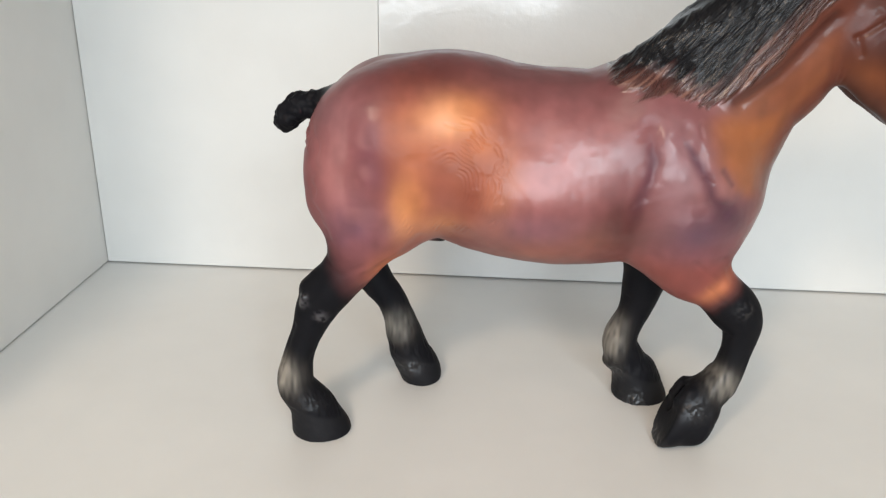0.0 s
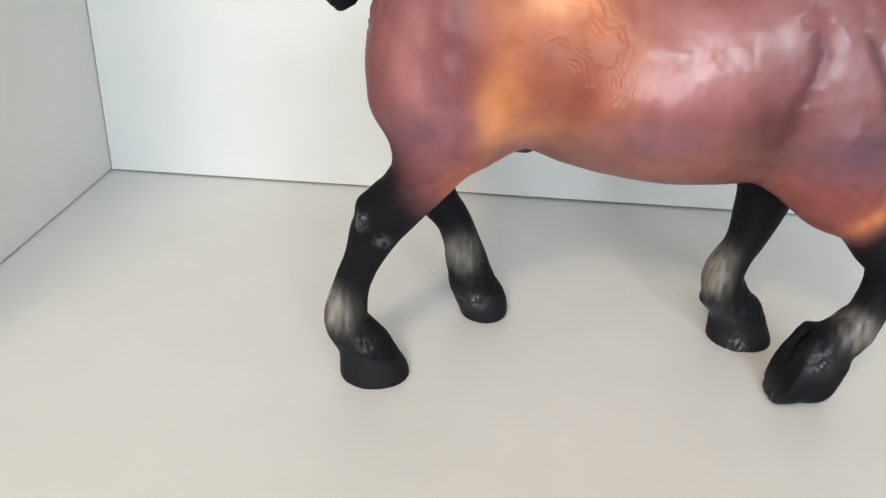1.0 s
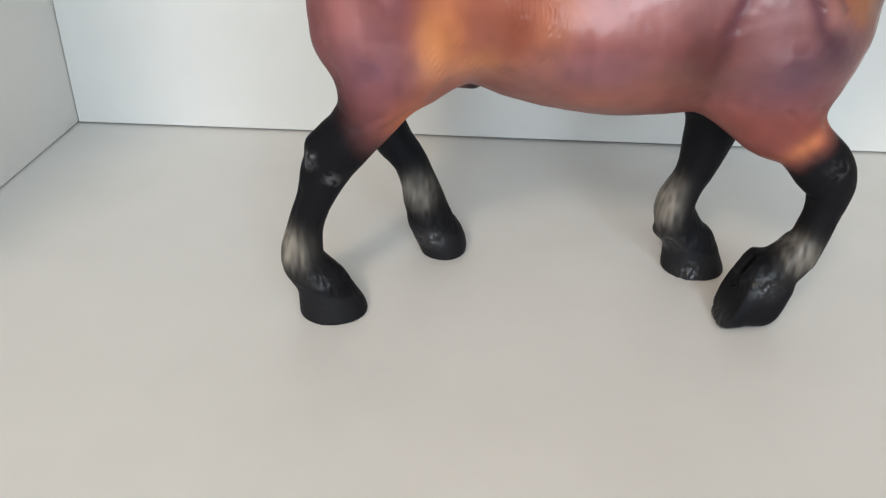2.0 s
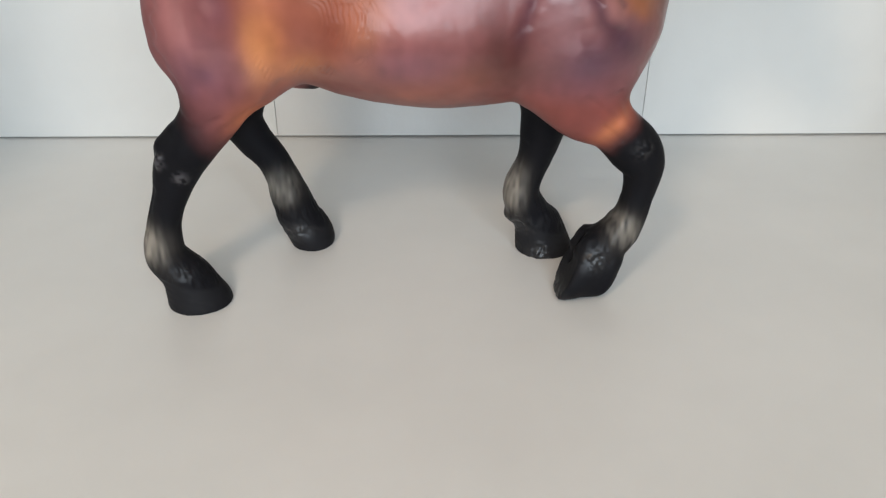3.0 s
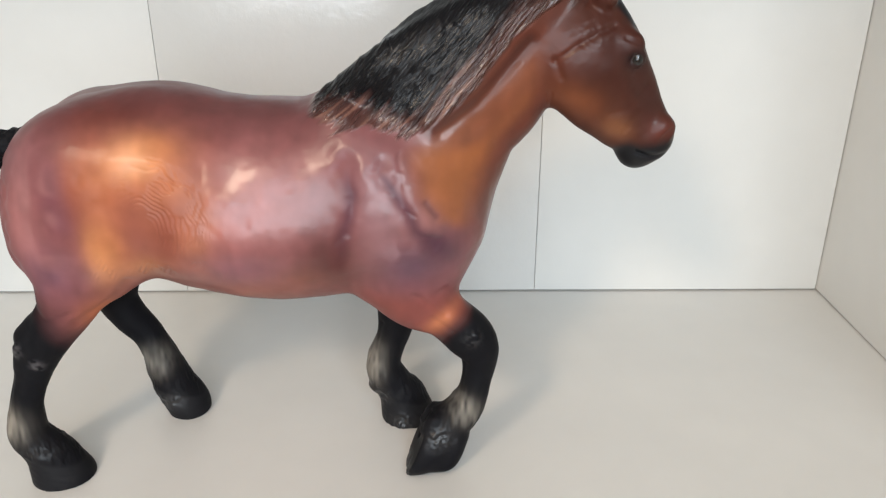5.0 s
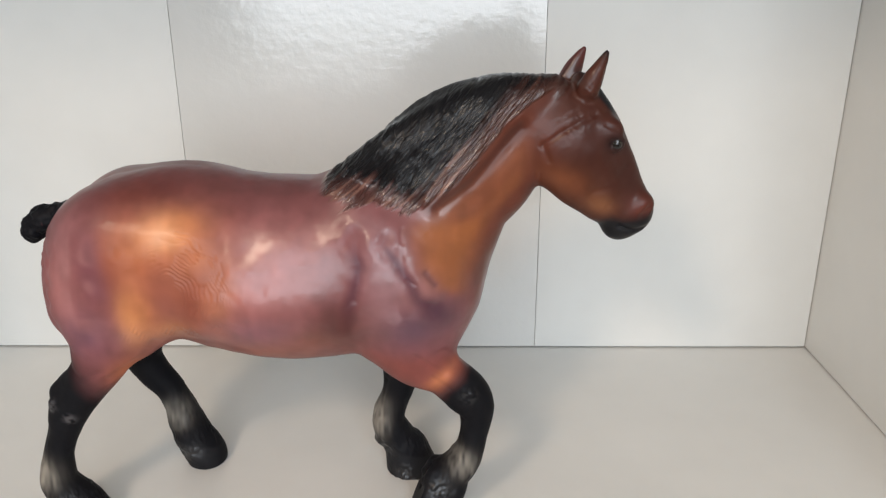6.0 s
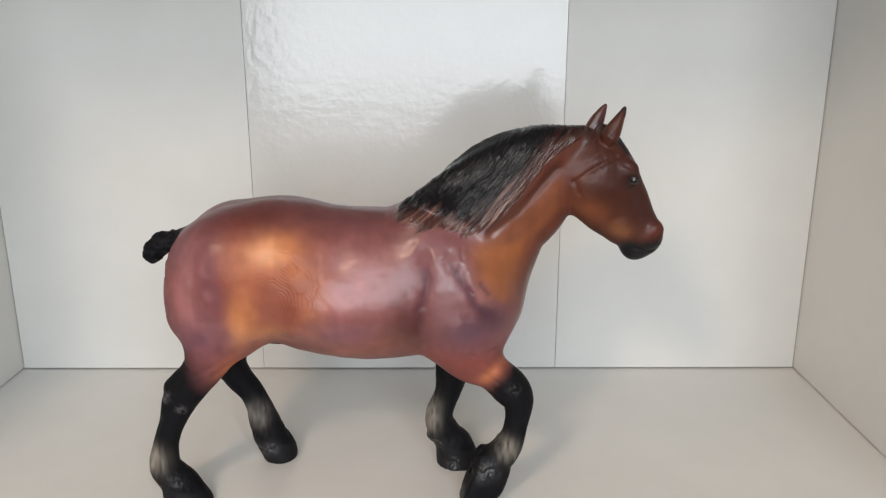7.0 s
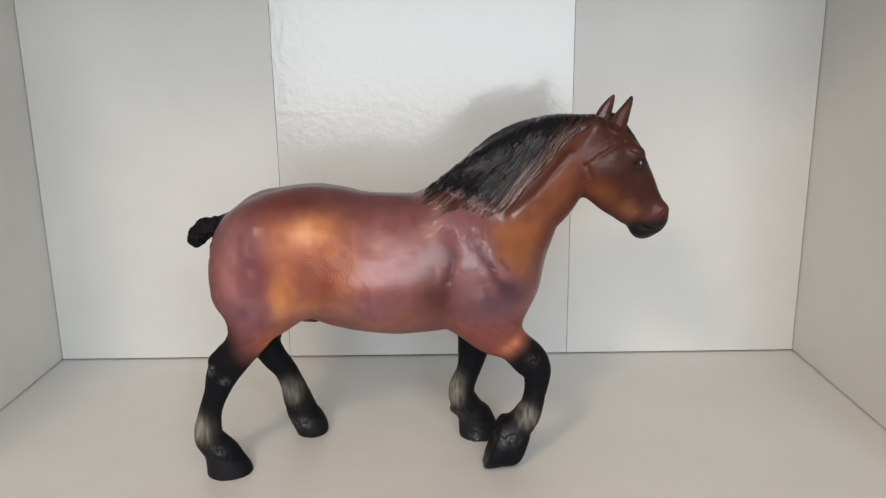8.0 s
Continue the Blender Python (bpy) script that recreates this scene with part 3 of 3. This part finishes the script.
    spray(0.8 * blob(x, z, -36, 97, 7, 12, -40) * cloud, (0.50, 0.155, 0.065))
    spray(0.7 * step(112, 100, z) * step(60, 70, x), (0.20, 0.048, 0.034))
    spray(0.75 * blob(x, z, 116, 92, 9, 4.5, 45), (0.56, 0.19, 0.08))
    # brushed unevenly
    brush = grain(np.stack((x / 3.5, y / 3.5, z / 11), 1)) + 0.6 * grain(v / 5)
    paint *= (0.87 + 0.16 * brush)[:, None]
    # black legs
    wob = 3 * (grain(v / 6) - 0.5)
    hind = ((x + 60) * -28 + (z - 106) * -15) / 31.8 + wob
    spray(step(-14, 10, hind) * step(120, 106, z) * step(0, -4, y) * step(-18, -28, x), black)
    fore = ((x - 113) * 16 + (z - 81) * -15) / 22 + wob
    spray(step(-7, 6, fore) * step(104, 96, z) * step(4, 0, y) * step(98, 104, x), black)
    spray(step(118, 100, z + wob) * step(4, 8, y) * step(20, 0, x), black)
    spray(step(104, 92, z + wob) * step(4, 8, y) * step(60, 70, x), black)
    spray(step(60, 52, z), black)
    spray(blob(x, z, -12, 101.5, 5, 4) * step(9, 6, np.abs(y)), black)
    streak = 0.25 + 1.2 * grain(np.stack((x / 1.5, y / 1.5, z / 9), 1))
    for cx, cz, rx, rz, lean, sy, much in ((-85.5, 39, 7.5, 8.5, 15, -1, 1.0), (127.5, 41, 6.5, 8, 25, -1, 0.7), (-36.5, 40, 7.5, 8, 25, 1, 0.8), (80.5, 41, 6, 11, -12, 1, 0.9)):
        c, w = math.cos(radians(lean)), math.sin(radians(lean))
        m = much * np.exp(-np.abs(((x - cx) * c + (z - cz) * w) / rx) ** 2.2 - np.abs((-(x - cx) * w + (z - cz) * c) / rz) ** 2.2) * streak
        spray(m * (y * sy > 5), (0.25, 0.225, 0.19))
    spray(wall, (0.016, 0.016, 0.018))
    # mane, tail, muzzle, ears and eye
    tip = step(3, 13 + 7 * step(100, 125, x) * step(152, 136, x), hang + 8 * (grain(np.stack((across / 1.3, along / 26, x * 0), 1)) - 0.5) + 4 * (locks - 0.5))
    hairs = grain(np.stack((across / 1.1, along / 20, x * 0 + 9), 1))
    spray(0.85 * mane, (0.05, 0.017, 0.012))
    spray(0.8 * mane * step(0.55, 0.75, hairs) * (1 - tip) * step(140, 118, x), (0.24, 0.115, 0.085))
    spray(mane * tip * step(182, 176, x), (0.0045, 0.0045, 0.006))
    spray(np.maximum(step(-75, -79, x) * step(148, 154, z) * step(9.5, 8.5, np.abs(y)), step(-57, -65, x) * step(4.0, 1.0, near_line(x, z, ((-63, 170), (-79, 168), (-89, 160))) - 5.5) * step(8.5, 7, np.abs(y))), black)
    spray(step(3, -3, (z - 170) - 0.12 * (x - 205) + wob) * step(188, 195, x), black)
    spray(0.9 * blob(x, z, 197.2, 207.6, 4.8, 4.2), black)
    spray(step(176, 184, x) * step(3.5, 0.5, near_line(x, z, ((182, 236), (192, 231), (197, 224))) - 2.5) * step(9, 6, np.abs(y)), black)
    spray(0.9 * step(244, 250, z), black)
    spray(0.85 * step(4, 8, y) * step(232, 240, z), dark)
    # glints on the two hock chestnuts, painted in as pale grey
    chestnut_glint = np.clip(blob(x, z, -74.3, 80.5, 2.4, 3) + blob(x, z, -65.8, 73, 2.6, 2.6), 0, 1) * step(0.3, 0.65, grain(v / 1.4)) * (y < 0)
    spray(0.7 * chestnut_glint, (0.075, 0.07, 0.08))
    eye = step(2.4, 1.9, np.hypot(x - 197.4, z - 207.2)) * step(10, 11, np.abs(y))
    spray(eye, (0.004, 0.003, 0.003))
    points = step(0.06, 0.03, paint[:, 0]) * step(0.04, 0.02, paint[:, 0] - paint[:, 2]) * np.clip(step(62, 52, z) + step(112, 90, z) + mane + tail, 0, 1)
    glint = blob(x, z, -74.3, 80.5, 2.6, 3) + blob(x, z, -65.8, 73, 2.6, 2.6) + 0.7 * blob(x, z, 130, 82.5, 4, 4)
    wet = np.clip(glint, 0, 1) * step(0.3, 0.65, grain(v / 1.4)) * points + np.clip(knob, 0, 1) * 0.5 + eye
    hollow = np.maximum(stroke(((77, 166), (79, 156), (76, 142), (72, 124)), 5), stroke(((91, 166), (102, 149), (110, 135)), 4))
    dull = np.clip(0.7 * hollow + 0.8 * step(30, 10, x - 0.35 * (z - 150) + mist) * step(-40, -26, x) * step(118, 132, z) * step(186, 176, z) + 0.78 * step(-26, -40, x) * step(184, 174, z) + 0.6 * blob(x, z, 77, 170, 13, 10) + 0.4 * step(178, 186, z) * step(70, 60, x) + step(118, 150, x + 0.4 * (z - 170)) * (1 - mane) * 0.72 + 0.7 * step(122, 108, z), 0, 1)
    gloss = np.clip(0.30 * (1 - 0.72 * dull) * (1 - points) + points * 0.04 + 0.45 * wet, 0.02, 1)

    me = bpy.data.meshes.new("horse_figurine")
    v = v * np.array((1.0145, 1.014, 0.994)) + np.array((-6.7, 0, -4.06))
    v[:, 2] = np.maximum(v[:, 2], 0.05)
    me.vertices.add(len(v))
    me.vertices.foreach_set("co", (v / 1000).astype(np.float32).ravel())
    me.loops.add(4 * len(q))
    me.loops.foreach_set("vertex_index", q.astype(np.int32).ravel())
    me.polygons.add(len(q))
    me.polygons.foreach_set("loop_start", np.arange(0, 4 * len(q), 4, dtype=np.int32))
    me.update(calc_edges=True)
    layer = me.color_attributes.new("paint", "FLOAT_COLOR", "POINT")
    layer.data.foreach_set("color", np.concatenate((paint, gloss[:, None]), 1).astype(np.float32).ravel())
    strands = me.attributes.new("hair", "FLOAT", "POINT")
    strands.data.foreach_set("value", np.clip(sleek, 0, 1).astype(np.float32))
    me.polygons.foreach_set("use_smooth", np.ones(len(q), bool))
    me.update()
    return me


def horse_material():
    """Airbrushed paint under a satin varnish; glossier on the mane and on wet-looking spots."""
    m = material("painted_plastic", (0.2, 0.06, 0.03), 0.45, 0.4)
    t, b = m.node_tree, m.node_tree.nodes["Principled BSDF"]
    a = nd(m, "ShaderNodeVertexColor")
    a.layer_name = "paint"
    hair = nd(m, "ShaderNodeAttribute")
    hair.attribute_name = "hair"
    co = nd(m, "ShaderNodeTexCoord")
    mottle = nd(m, "ShaderNodeTexNoise", Scale=95.0, Detail=2.0, Roughness=0.5)
    t.links.new(co.outputs["Object"], mottle.inputs["Vector"])
    ramp = nd(m, "ShaderNodeMapRange", From_Min=0.25, From_Max=0.75, To_Min=0.90, To_Max=1.10)
    t.links.new(mottle.outputs[0], ramp.inputs[0])
    mix = nd(m, "ShaderNodeMix")
    mix.data_type, mix.blend_type = "RGBA", "MULTIPLY"
    mix.inputs[0].default_value = 1.0
    t.links.new(a.outputs["Color"], mix.inputs[6])
    t.links.new(ramp.outputs[0], mix.inputs[7])
    t.links.new(mix.outputs[2], b.inputs["Base Color"])
    # under the varnish
    rough = nd(m, "ShaderNodeMapRange", From_Min=0.0, From_Max=0.7, To_Min=0.62, To_Max=0.15)
    t.links.new(a.outputs["Alpha"], rough.inputs[0])
    sleek = nd(m, "ShaderNodeMix", B=0.25)
    t.links.new(hair.outputs["Fac"], sleek.inputs["Factor"])
    t.links.new(rough.outputs[0], sleek.inputs["A"])
    t.links.new(sleek.outputs["Result"], b.inputs["Roughness"])
    spec = nd(m, "ShaderNodeMapRange", From_Min=0.02, From_Max=0.3, To_Min=0.10, To_Max=0.35)
    t.links.new(a.outputs["Alpha"], spec.inputs[0])
    shine = nd(m, "ShaderNodeMix", B=0.30)
    t.links.new(hair.outputs["Fac"], shine.inputs["Factor"])
    t.links.new(spec.outputs[0], shine.inputs["A"])
    t.links.new(shine.outputs["Result"], b.inputs["Specular IOR Level"])
    # the varnish
    coat = nd(m, "ShaderNodeMapRange", From_Min=0.06, From_Max=0.32, To_Min=0.0, To_Max=0.75)
    t.links.new(a.outputs["Alpha"], coat.inputs[0])
    t.links.new(coat.outputs[0], b.inputs["Coat Weight"])
    uneven = nd(m, "ShaderNodeMath")
    uneven.operation = "MULTIPLY"
    uneven.inputs[0].default_value = 0.24
    t.links.new(ramp.outputs[0], uneven.inputs[1])
    t.links.new(uneven.outputs[0], b.inputs["Coat Roughness"])
    fine = nd(m, "ShaderNodeTexNoise", Scale=420.0, Detail=3.0)
    t.links.new(co.outputs["Object"], fine.inputs["Vector"])
    bump = nd(m, "ShaderNodeBump", Strength=0.07, Distance=0.0006)
    t.links.new(fine.outputs[0], bump.inputs["Height"])
    # combed hair of the mane
    turn = nd(m, "ShaderNodeMapping")
    turn.inputs["Rotation"].default_value = (0, radians(-40), 0)
    t.links.new(co.outputs["Object"], turn.inputs["Vector"])
    stretch = nd(m, "ShaderNodeMapping")
    stretch.inputs["Scale"].default_value = (1, 0.2, 0.1)
    t.links.new(turn.outputs[0], stretch.inputs["Vector"])
    comb = nd(m, "ShaderNodeTexNoise", Scale=1000.0, Detail=2.0, Distortion=0.6)
    t.links.new(stretch.outputs[0], comb.inputs["Vector"])
    lock = nd(m, "ShaderNodeMath")
    lock.operation = "MULTIPLY"
    t.links.new(comb.outputs[0], lock.inputs[0])
    t.links.new(hair.outputs["Fac"], lock.inputs[1])
    b2 = nd(m, "ShaderNodeBump", Strength=1.0, Distance=0.0011)
    t.links.new(lock.outputs[0], b2.inputs["Height"])
    t.links.new(bump.outputs[0], b2.inputs["Normal"])
    bump = b2
    t.links.new(bump.outputs[0], b.inputs["Normal"])
    t.links.new(bump.outputs[0], b.inputs["Coat Normal"])
    return m


figure = new("horse_figurine", horse())
figure.data.materials.append(horse_material())
figure.location = (0, 0.398, 0)
tagged(figure, "glossy bay draft horse figurine with black mane, standing on the shelf", "figurine")
